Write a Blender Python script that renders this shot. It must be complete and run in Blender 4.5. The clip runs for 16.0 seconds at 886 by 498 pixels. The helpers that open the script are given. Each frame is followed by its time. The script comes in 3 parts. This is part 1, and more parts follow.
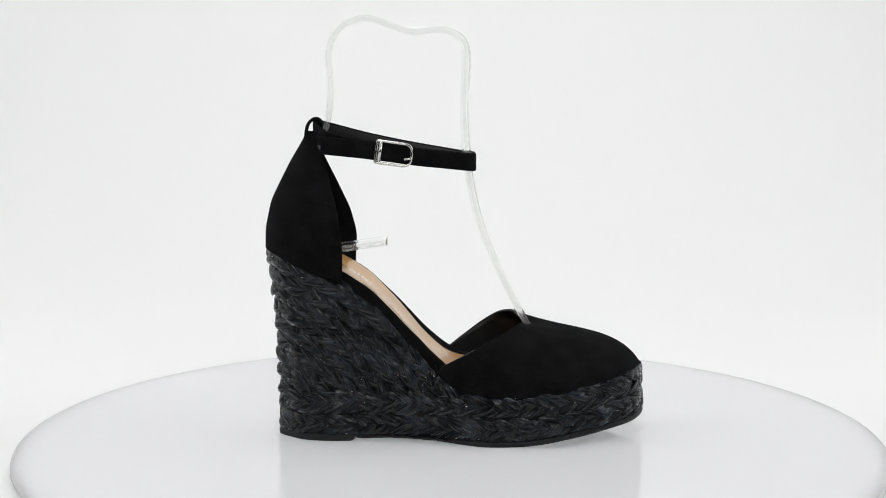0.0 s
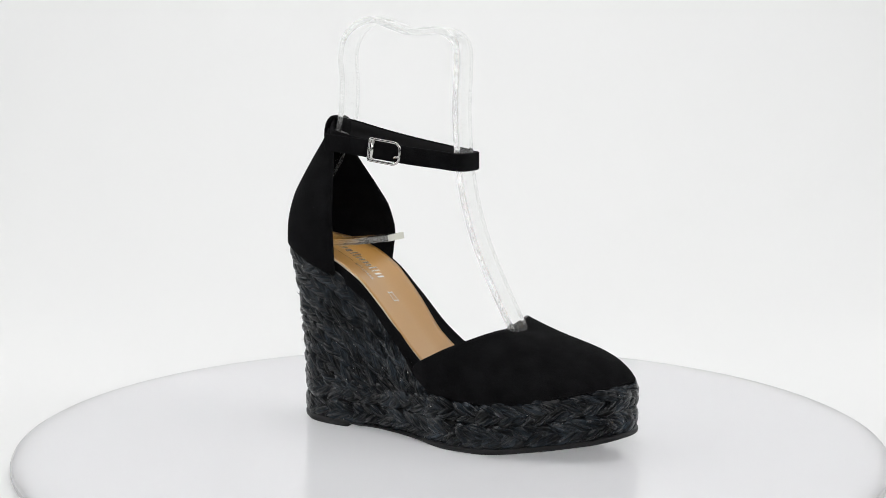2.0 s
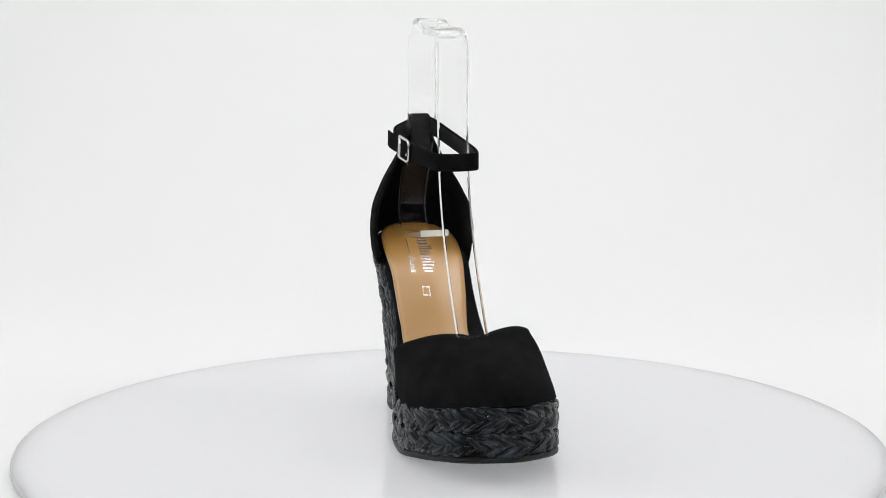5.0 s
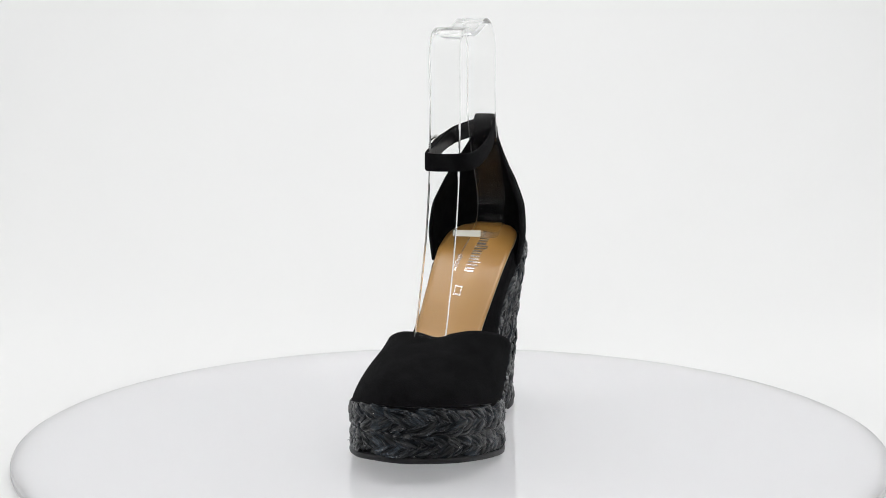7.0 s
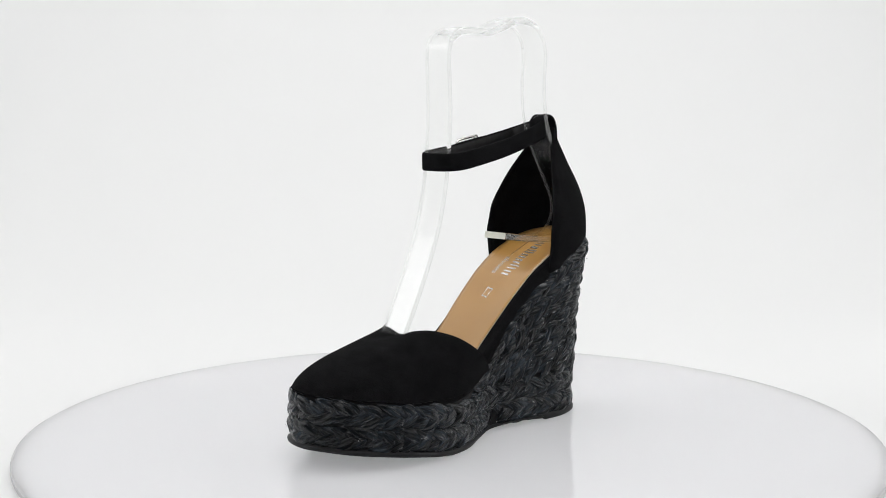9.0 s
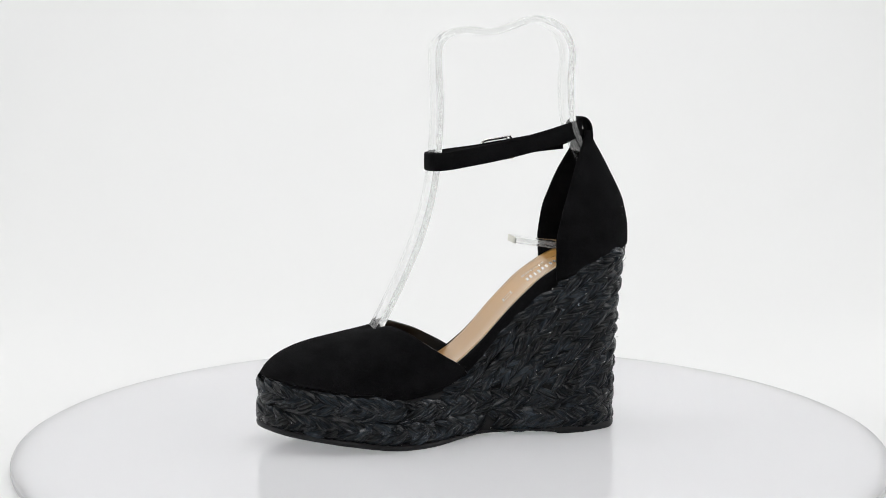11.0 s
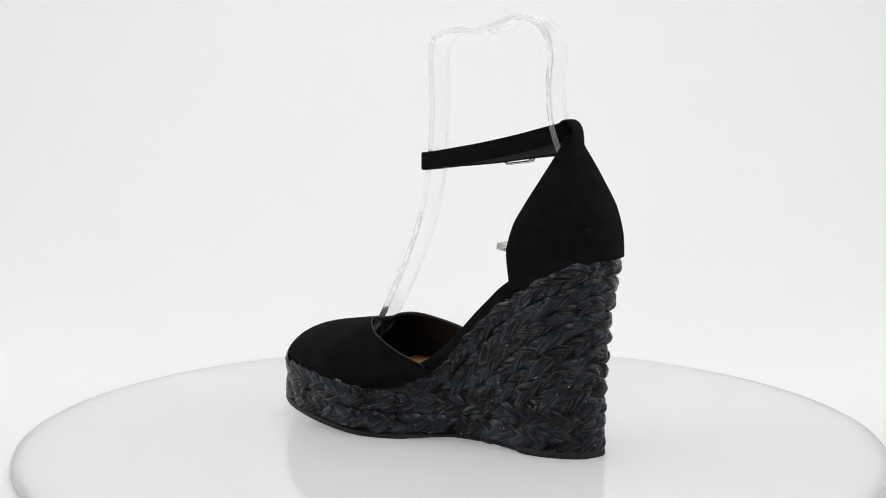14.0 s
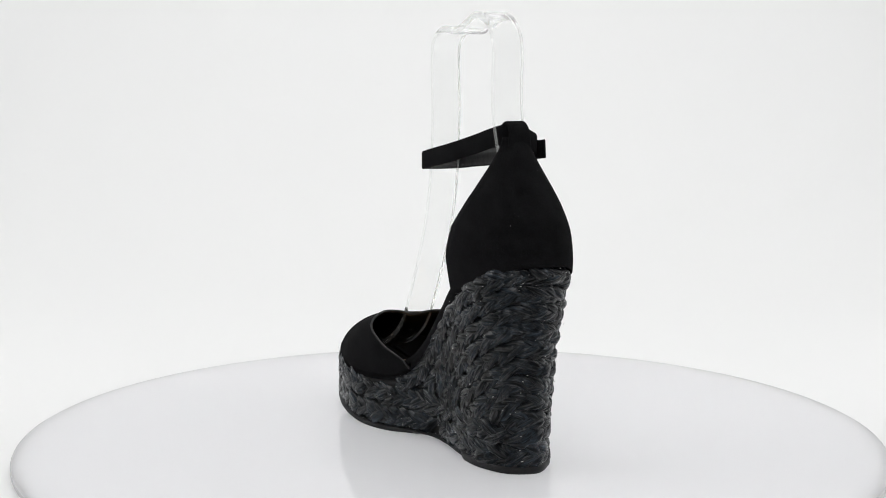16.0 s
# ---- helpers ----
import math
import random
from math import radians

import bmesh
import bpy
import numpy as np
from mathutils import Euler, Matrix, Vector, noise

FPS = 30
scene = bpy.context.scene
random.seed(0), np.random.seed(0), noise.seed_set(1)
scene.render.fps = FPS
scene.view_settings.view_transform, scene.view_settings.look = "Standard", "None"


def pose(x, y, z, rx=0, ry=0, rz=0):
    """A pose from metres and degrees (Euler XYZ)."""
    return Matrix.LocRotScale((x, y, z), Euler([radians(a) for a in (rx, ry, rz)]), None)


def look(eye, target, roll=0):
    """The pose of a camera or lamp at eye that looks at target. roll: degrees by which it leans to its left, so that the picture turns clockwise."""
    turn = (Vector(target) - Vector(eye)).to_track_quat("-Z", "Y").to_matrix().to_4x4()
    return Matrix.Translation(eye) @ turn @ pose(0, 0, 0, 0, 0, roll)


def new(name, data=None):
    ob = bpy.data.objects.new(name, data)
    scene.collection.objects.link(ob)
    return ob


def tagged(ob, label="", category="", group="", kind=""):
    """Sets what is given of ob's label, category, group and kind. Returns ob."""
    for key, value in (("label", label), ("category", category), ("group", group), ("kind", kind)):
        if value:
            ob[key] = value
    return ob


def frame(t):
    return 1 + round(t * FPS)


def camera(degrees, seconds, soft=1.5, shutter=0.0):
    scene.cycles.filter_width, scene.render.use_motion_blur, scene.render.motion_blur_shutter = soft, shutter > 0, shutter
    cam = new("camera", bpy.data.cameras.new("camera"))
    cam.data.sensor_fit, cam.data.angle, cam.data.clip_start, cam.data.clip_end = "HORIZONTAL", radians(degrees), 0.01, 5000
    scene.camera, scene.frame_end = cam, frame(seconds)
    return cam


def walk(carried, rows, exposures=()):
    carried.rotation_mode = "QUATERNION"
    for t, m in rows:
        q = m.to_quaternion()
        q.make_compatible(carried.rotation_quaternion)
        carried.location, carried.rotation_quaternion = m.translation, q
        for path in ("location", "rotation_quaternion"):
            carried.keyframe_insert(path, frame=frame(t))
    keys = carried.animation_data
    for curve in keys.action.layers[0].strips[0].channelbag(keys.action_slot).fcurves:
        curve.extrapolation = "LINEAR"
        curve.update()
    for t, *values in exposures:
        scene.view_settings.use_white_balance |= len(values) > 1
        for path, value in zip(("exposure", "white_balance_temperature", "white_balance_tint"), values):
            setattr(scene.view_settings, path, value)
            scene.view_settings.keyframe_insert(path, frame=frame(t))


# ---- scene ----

# ---------------------------------------------------------------- camera
cam = camera(35.49, 16.0, soft=0.85)
EYE = pose(0, -0.86, 0.2255, 90 - 7.22, 0, 0.316)
walk(cam, [(0.0, EYE), (16.0, EYE)], exposures=[(0.0, -0.39), (16.0, -0.39)])

# ---------------------------------------------------------------- light: a white photo tent with soft boxes
world = bpy.data.worlds.new("tent_light")
scene.world = world
world.use_nodes = True
world.node_tree.nodes["Background"].inputs["Color"].default_value = (1.0, 0.995, 0.995, 1)
world.node_tree.nodes["Background"].inputs["Strength"].default_value = 0.3


def softbox(name, eye, target, sx, sy, watts, colour=(1.0, 0.993, 0.993)):
    data = bpy.data.lights.new(name, "AREA")
    data.shape, data.size, data.size_y = "RECTANGLE", sx, sy
    data.energy, data.color = watts, colour
    ob = new(name, data)
    ob.matrix_world = look(eye, target)
    return ob


softbox("top_softbox", (0.0, -0.15, 1.30), (0.0, -0.1, 0.0), 0.5, 0.45, 4.1)
softbox("front_softbox", (0.0, -1.32, 0.82), (0.0, 0.0, 0.15), 0.9, 0.62, 7.2)
softbox("side_softbox", (-0.92, -0.1, 0.62), (0.0, 0.1, 0.2), 0.45, 0.6, 3.1)
softbox("side_softbox", (0.92, -0.1, 0.62), (0.0, 0.1, 0.2), 0.45, 0.6, 3.1)
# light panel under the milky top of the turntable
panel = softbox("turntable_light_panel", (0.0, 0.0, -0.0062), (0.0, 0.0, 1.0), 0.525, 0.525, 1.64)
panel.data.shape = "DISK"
softbox("backdrop_softbox", (0.0, 0.35, 1.34), (0.0, 1.2, 0.45), 1.6, 0.3, 7.9)


# ---------------------------------------------------------------- materials
def material(name):
    m = bpy.data.materials.new(name)
    m.use_nodes = True
    return m, m.node_tree.nodes, m.node_tree.links, m.node_tree.nodes["Principled BSDF"]


def noisy(name, low, high, scale, rough, bump=0.1, fine=None, metal=0.0, coords="Object", stretch=None, distance=0.001, spec=0.5, span=(0.0, 1.0), rough_to=None):
    """Colour between two tones on a broad noise, with fine relief."""
    m, n, l, b = material(name)
    tc = n.new("ShaderNodeTexCoord")
    src = tc.outputs[coords]
    if stretch:
        mp = n.new("ShaderNodeMapping")
        mp.inputs["Scale"].default_value = stretch
        l.new(src, mp.inputs["Vector"])
        src = mp.outputs["Vector"]
    broad, grain = n.new("ShaderNodeTexNoise"), n.new("ShaderNodeTexNoise")
    broad.inputs["Scale"].default_value, broad.inputs["Detail"].default_value = scale, 4
    grain.inputs["Scale"].default_value, grain.inputs["Detail"].default_value = fine or scale * 12, 3
    l.new(src, broad.inputs["Vector"])
    l.new(src, grain.inputs["Vector"])
    mix = n.new("ShaderNodeMix")
    mix.data_type = "RGBA"
    mix.inputs["A"].default_value, mix.inputs["B"].default_value = (*low, 1), (*high, 1)
    add = n.new("ShaderNodeMath")
    add.operation, add.inputs[1].default_value = "MULTIPLY_ADD", 0.5
    half = n.new("ShaderNodeMath")
    half.operation, half.inputs[1].default_value = "MULTIPLY", 0.5
    l.new(grain.outputs["Fac"], half.inputs[0])
    l.new(broad.outputs["Fac"], add.inputs[0])
    l.new(half.outputs[0], add.inputs[2])
    ramp = n.new("ShaderNodeMapRange")
    ramp.inputs["From Min"].default_value, ramp.inputs["From Max"].default_value = span
    l.new(add.outputs[0], ramp.inputs["Value"])
    l.new(ramp.outputs["Result"], mix.inputs["Factor"])
    l.new(mix.outputs["Result"], b.inputs["Base Color"])
    bp = n.new("ShaderNodeBump")
    bp.inputs["Strength"].default_value, bp.inputs["Distance"].default_value = bump, distance
    l.new(grain.outputs["Fac"], bp.inputs["Height"])
    l.new(bp.outputs["Normal"], b.inputs["Normal"])
    b.inputs["Roughness"].default_value, b.inputs["Metallic"].default_value = rough, metal
    if rough_to is not None:
        worn = n.new("ShaderNodeMapRange")
        worn.inputs["From Min"].default_value, worn.inputs["From Max"].default_value = 0.35, 0.65
        worn.inputs["To Min"].default_value, worn.inputs["To Max"].default_value = rough, rough_to
        l.new(broad.outputs["Fac"], worn.inputs["Value"])
        l.new(worn.outputs["Result"], b.inputs["Roughness"])
    b.inputs["Specular IOR Level"].default_value = spec
    return m


SUEDE = noisy("black_suede", (0.004, 0.004, 0.0044), (0.0115, 0.0115, 0.0125), 90, 1.0, 0.8, 1500, distance=0.0006, spec=0.02, span=(0.34, 0.68))
sb = SUEDE.node_tree.nodes["Principled BSDF"]
sb.inputs["Sheen Weight"].default_value, sb.inputs["Sheen Roughness"].default_value = 0.012, 0.5
LINING = noisy("black_lining_leather", (0.004, 0.004, 0.0045), (0.009, 0.009, 0.0095), 90, 0.38, 0.35, 260, distance=0.0008, spec=0.28)
RUBBER = noisy("black_rubber", (0.010, 0.010, 0.011), (0.018, 0.018, 0.019), 50, 0.45, 0.2, 700, distance=0.0003, spec=0.2)
RAFFIA = noisy("black_raffia", (0.0012, 0.0016, 0.0022), (0.034, 0.045, 0.057), 0.8, 0.36, 0.4, 4.6, coords="UV", stretch=(60, 1.0, 1), distance=0.0005, spec=0.42, span=(0.44, 0.88), rough_to=0.14)
rb = RAFFIA.node_tree.nodes["Principled BSDF"]
# noise raises and lowers the specular along the fibres, imitating broken highlights
rn, rl = RAFFIA.node_tree.nodes, RAFFIA.node_tree.links
shine, gloss = rn.new("ShaderNodeTexNoise"), rn.new("ShaderNodeMapRange")
shine.inputs["Scale"].default_value, shine.inputs["Detail"].default_value = 1.2, 3
gloss.inputs["From Min"].default_value, gloss.inputs["From Max"].default_value = 0.40, 0.72
gloss.inputs["To Min"].default_value, gloss.inputs["To Max"].default_value = 0.05, 0.7
rl.new(rn["Mapping"].outputs["Vector"], shine.inputs["Vector"])
rl.new(shine.outputs["Fac"], gloss.inputs["Value"])
rl.new(gloss.outputs["Result"], rb.inputs["Specular IOR Level"])
# every turn of the plait gets its own random tone
info, isle, fold, strand_tone, tint = rn.new("ShaderNodeObjectInfo"), rn.new("ShaderNodeNewGeometry"), rn.new("ShaderNodeMath"), rn.new("ShaderNodeMapRange"), rn.new("ShaderNodeVectorMath")
fold.operation, tint.operation = "PINGPONG", "SCALE"
fold.inputs[1].default_value = 1.0
both = rn.new("ShaderNodeMath")
rl.new(info.outputs["Random"], both.inputs[0])
rl.new(isle.outputs["Random Per Island"], both.inputs[1])
rl.new(both.outputs[0], fold.inputs[0])
rl.new(fold.outputs[0], strand_tone.inputs["Value"])
strand_tone.inputs["To Min"].default_value, strand_tone.inputs["To Max"].default_value = 0.15, 1.5
# and a broad noise makes whole patches of the braid paler
place, patch, pale, deep = rn.new("ShaderNodeTexCoord"), rn.new("ShaderNodeTexNoise"), rn.new("ShaderNodeMapRange"), rn.new("ShaderNodeMath")
patch.inputs["Scale"].default_value, patch.inputs["Detail"].default_value, deep.operation = 70, 2, "MULTIPLY"
pale.inputs["From Min"].default_value, pale.inputs["From Max"].default_value = 0.36, 0.68
pale.inputs["To Min"].default_value, pale.inputs["To Max"].default_value = 0.45, 2.0
rl.new(place.outputs["Object"], patch.inputs["Vector"])
rl.new(patch.outputs["Fac"], pale.inputs["Value"])
rl.new(strand_tone.outputs["Result"], deep.inputs[0])
rl.new(pale.outputs["Result"], deep.inputs[1])
rl.new(rn["Mix"].outputs["Result"], tint.inputs[0])
rl.new(deep.outputs[0], tint.inputs["Scale"])
rl.new(tint.outputs["Vector"], rb.inputs["Base Color"])
# for the unseen panels added round the camera to darken reflections
DARK_PANEL = noisy("added_dark_panel", (0.030, 0.030, 0.032), (0.045, 0.045, 0.047), 8, 0.9, 0.2, 400, spec=0.1)
CORE = noisy("dark_wedge_core", (0.004, 0.004, 0.005), (0.008, 0.008, 0.009), 80, 0.8, 0.3)
TAN = noisy("tan_insole_leather", (0.39, 0.195, 0.045), (0.52, 0.285, 0.075), 25, 0.34, 0.12, 1500, distance=0.0002, spec=0.6)
tb = TAN.node_tree.nodes["Principled BSDF"]
tb.inputs["Coat Weight"].default_value, tb.inputs["Coat IOR"].default_value, tb.inputs["Coat Roughness"].default_value = 0.75, 1.55, 0.28
BOARD = noisy("pale_insole_board", (0.60, 0.50, 0.36), (0.74, 0.64, 0.50), 200, 0.8, 0.2)
SILVER = noisy("silver_foil_print", (0.78, 0.77, 0.75), (0.88, 0.87, 0.86), 300, 0.25, 0.1, metal=0.85)
CHROME = noisy("polished_chrome", (0.55, 0.55, 0.54), (0.64, 0.63, 0.61), 120, 0.12, 0.02, metal=1.0)
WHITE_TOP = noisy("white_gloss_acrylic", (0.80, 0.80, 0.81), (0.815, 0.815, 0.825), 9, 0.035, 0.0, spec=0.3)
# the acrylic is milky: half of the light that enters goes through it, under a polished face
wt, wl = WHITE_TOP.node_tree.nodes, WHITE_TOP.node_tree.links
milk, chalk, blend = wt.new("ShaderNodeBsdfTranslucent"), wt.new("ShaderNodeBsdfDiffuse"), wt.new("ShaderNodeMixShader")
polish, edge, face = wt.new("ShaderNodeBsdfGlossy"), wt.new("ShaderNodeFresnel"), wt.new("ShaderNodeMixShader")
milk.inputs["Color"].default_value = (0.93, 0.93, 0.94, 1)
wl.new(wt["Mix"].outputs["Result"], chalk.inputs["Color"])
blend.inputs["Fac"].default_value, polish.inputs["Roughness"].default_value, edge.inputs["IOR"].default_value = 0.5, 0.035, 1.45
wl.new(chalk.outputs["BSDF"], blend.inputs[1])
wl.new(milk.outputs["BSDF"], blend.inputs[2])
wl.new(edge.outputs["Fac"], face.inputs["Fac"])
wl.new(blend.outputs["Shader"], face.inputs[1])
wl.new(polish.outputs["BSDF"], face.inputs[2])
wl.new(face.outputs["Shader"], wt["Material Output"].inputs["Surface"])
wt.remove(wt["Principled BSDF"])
BACKDROP = noisy("white_backdrop_vinyl", (0.845, 0.85, 0.85), (0.86, 0.865, 0.86), 5, 0.8, 0.03, 300, spec=0.1)
TENT = noisy("white_tent_fabric", (0.85, 0.855, 0.855), (0.87, 0.875, 0.875), 12, 0.9, 0.1, 900, spec=0.1)
# pale tone for lint on the suede and painted glints on the raffia
LINT_GLINT = noisy("pale_lint_and_glint", (0.45, 0.44, 0.42), (0.6, 0.6, 0.58), 200, 0.9, 0.1)

ACRYLIC, an, al, ab = material("clear_acrylic")
ab.inputs["Base Color"].default_value = (0.985, 0.99, 0.985, 1)
ab.inputs["Transmission Weight"].default_value, ab.inputs["IOR"].default_value = 1.0, 1.11
ab.inputs["Coat Weight"].default_value, ab.inputs["Coat IOR"].default_value, ab.inputs["Coat Roughness"].default_value = 0.4, 1.46, 0.06
ab.inputs["Roughness"].default_value = 0.02
# whitish base colour stands in for light piped to the acrylic's edges
EDGE = noisy("acrylic_edge_glow", (0.93, 0.94, 0.93), (0.97, 0.98, 0.97), 90, 0.22, 0.05)
eb = EDGE.node_tree.nodes["Principled BSDF"]
eb.inputs["Transmission Weight"].default_value, eb.inputs["IOR"].default_value = 0.82, 1.11
FROSTED = noisy("sawn_acrylic_edge", (0.70, 0.70, 0.62), (0.79, 0.79, 0.71), 300, 0.6, 0.2)


# ---------------------------------------------------------------- mesh helpers
def mesh_from(name, verts, faces, uvs=None, smooth=True):
    me = bpy.data.meshes.new(name)
    me.from_pydata([tuple(v) for v in verts], [], faces)
    if smooth:
        me.polygons.foreach_set("use_smooth", [True] * len(me.polygons))
    if uvs is not None:
        layer = me.uv_layers.new(name="UVMap")
        loops = np.empty(len(me.loops), dtype=np.int32)
        me.loops.foreach_get("vertex_index", loops)
        layer.data.foreach_set("uv", np.asarray(uvs, dtype=np.float32)[loops].ravel())
    me.update()
    return me


def part(name, me, mat, parent, label=""):
    """Links a mesh or bmesh as one object under a thing or a part."""
    if isinstance(me, bmesh.types.BMesh):
        bm, me = me, bpy.data.meshes.new(name)
        bm.normal_update()
        bm.to_mesh(me)
        bm.free()
        me.polygons.foreach_set("use_smooth", [True] * len(me.polygons))
    if mat is not None and not me.materials:
        me.materials.append(mat)
    ob = new(name, me)
    ob.parent = parent
    if label:
        tagged(ob, label)
    return ob


def outward(me):
    bm = bmesh.new()
    bm.from_mesh(me)
    bmesh.ops.recalc_face_normals(bm, faces=bm.faces)
    bm.to_mesh(me)
    bm.free()
    return me


def grid(rows, wrap_u=False, wrap_v=False):
    """Faces of a grid of points: rows along u, points along v."""
    nu, nv = len(rows), len(rows[0])
    verts = [p for r in rows for p in r]
    faces = []
    for i in range(nu if wrap_u else nu - 1):
        for j in range(nv if wrap_v else nv - 1):
            a, b = i, (i + 1) % nu
            c, d = j, (j + 1) % nv
            faces.append((a * nv + c, b * nv + c, b * nv + d, a * nv + d))
    return verts, faces


def spline(points, count, closed=False):
    """Catmull-Rom through the points, resampled evenly by length."""
    p = np.asarray(points, float)
    n = len(p)
    out = []
    last = n if closed else n - 1
    for i in range(last):
        if closed:
            a, b, c, d = p[(i - 1) % n], p[i], p[(i + 1) % n], p[(i + 2) % n]
        else:
            a, b, c, d = p[max(i - 1, 0)], p[i], p[i + 1], p[min(i + 2, n - 1)]
        for k in range(16):
            t = k / 16
            out.append(0.5 * (2 * b + (c - a) * t + (2 * a - 5 * b + 4 * c - d) * t * t + (3 * b - a - 3 * c + d) * t ** 3))
    out.append(p[0] if closed else p[-1])
    out = np.array(out)
    s = np.concatenate([[0], np.cumsum(np.linalg.norm(np.diff(out[:, :min(3, out.shape[1])], axis=0), axis=1))])
    want = np.linspace(0, s[-1], count + 1 if closed else count)
    res = np.stack([np.interp(want, s, out[:, k]) for k in range(out.shape[1])], 1)
    return res[:-1] if closed else res


class Curve1:
    """A smooth function of x through a few points (mm)."""

    def __init__(self, table, blur=4.0):
        t = np.array(table, float)
        x = np.arange(-140, 290, 0.5)
        y = np.interp(x, t[:, 0], t[:, 1])
        k = max(1, int(blur / 0.5))
        pad = np.pad(y, k, mode="edge")
        for _ in range(2):
            pad = np.convolve(np.pad(pad, k, mode="edge"), np.ones(2 * k + 1) / (2 * k + 1), "valid")
        self.x, self.y = x, pad[k:-k]

    def __call__(self, x):
        return np.interp(x, self.x, self.y)


def ribbon(path, across, half_w, half_t, seg=3, closed=False):
    """A flat band with rounded edges swept along path (mm); across: width direction at each point; half_w may vary."""
    path, across = np.asarray(path, float), np.asarray(across, float)
    n = len(path)
    tan = np.roll(path, -1, 0) - np.roll(path, 1, 0)
    if not closed:
        tan[0], tan[-1] = path[1] - path[0], path[-1] - path[-2]
    tan /= np.linalg.norm(tan, axis=1)[:, None]
    across = across - tan * (across * tan).sum(1)[:, None]
    across /= np.linalg.norm(across, axis=1)[:, None]
    nor = np.cross(tan, across)
    hw = np.broadcast_to(half_w, (n,))
    ring = []
    r = half_t
    for side, start in ((1, -90), (-1, 90)):
        for k in range(seg + 1):
            a = math.radians(start + 180 * k / seg)
            ring.append((side, math.cos(a), math.sin(a)))
    rows = []
    for i in range(n):
        row = []
        for side, ca, sa in ring:
            w = side * (hw[i] - r) + ca * r
            row.append((path[i] + across[i] * w + nor[i] * sa * r) / 1000)
        rows.append(row)
    verts, faces = grid(rows, wrap_u=closed, wrap_v=True)
    if not closed:
        k = len(ring)
        faces += [tuple(range(k))[::-1], tuple(range((n - 1) * k, n * k))]
    return verts, faces


# ---------------------------------------------------------------- the tent and the turntable
def box_wall(name, corners, thick, mat, label):
    """A slab from four corners, thickened away from the tent's middle."""
    c = [Vector(p) for p in corners]
    n = (c[1] - c[0]).cross(c[3] - c[0]).normalized()
    if n.dot(sum(c, Vector()) / 4 - Vector((0, 0, 0.6))) < 0:
        n = -n
    verts = c + [p + n * thick for p in c]
    faces = [(0, 1, 2, 3), (7, 6, 5, 4), (0, 4, 5, 1), (1, 5, 6, 2), (2, 6, 7, 3), (3, 7, 4, 0)]
    ob = new(name, outward(mesh_from(name, verts, faces, smooth=False)))
    ob.data.materials.append(mat)
    return tagged(ob, label, "wall", kind="structure")


W, YF, YM, YB, ZT, Z0 = 1.0, -1.45, -0.45, 1.25, 1.4, -0.007


def sweep_backdrop():
    """Seamless sweep: table floor curving up into the rear wall."""
    r = 0.8
    prof = [(YF, Z0), (0.0, Z0), (YB - r, Z0)]
    for k in range(1, 13):
        a = math.radians(90 * k / 12)
        prof.append((YB - r + r * math.sin(a), Z0 + r - r * math.cos(a)))
    prof.append((YB, ZT))
    rows = [[(x, y, z) for y, z in prof] for x in np.linspace(-W, W, 9)]
    rows2 = [[(x, y + (0.004 if z > Z0 + 0.2 else 0), z - 0.004) for y, z in prof] for x in np.linspace(-W, W, 9)]
    v1, f1 = grid(rows)
    v2, f2 = grid(rows2)
    k = len(v1)
    ob = new("backdrop", outward(mesh_from("backdrop", v1 + v2, f1 + [tuple(i + k for i in f) for f in f2])))
    ob.data.materials.append(BACKDROP)
    return tagged(ob, "seamless matt white vinyl backdrop sweep under the turntable", "backdrop", kind="structure")


sweep_backdrop()
box_wall("wall_west", [(-W, YM, Z0), (-W, YB, Z0), (-W, YB, ZT), (-W, YM, ZT)], 0.01, TENT, "white fabric side wall of the photo tent")
# the dark slabs are added out of view to break up white reflections
box_wall("wall_west_front", [(-W, YF, Z0), (-W, YM, Z0), (-W, YM, ZT), (-W, YF, ZT)], 0.01, DARK_PANEL, "unseen dark panel added beside the camera to darken reflections")
box_wall("wall_east", [(W, YM, Z0), (W, YB, Z0), (W, YB, ZT), (W, YM, ZT)], 0.01, TENT, "white fabric side wall of the photo tent")
box_wall("wall_east_front", [(W, YF, Z0), (W, YM, Z0), (W, YM, ZT), (W, YF, ZT)], 0.01, DARK_PANEL, "unseen dark panel added beside the camera to darken reflections")
box_wall("wall_south", [(-W, YF, Z0), (W, YF, Z0), (W, YF, ZT), (-W, YF, ZT)], 0.01, DARK_PANEL, "unseen dark panel added behind the camera to darken reflections")
box_wall("ceiling", [(-W, YF, ZT), (W, YF, ZT), (W, YB, ZT), (-W, YB, ZT)], 0.01, TENT, "white fabric roof of the photo tent")


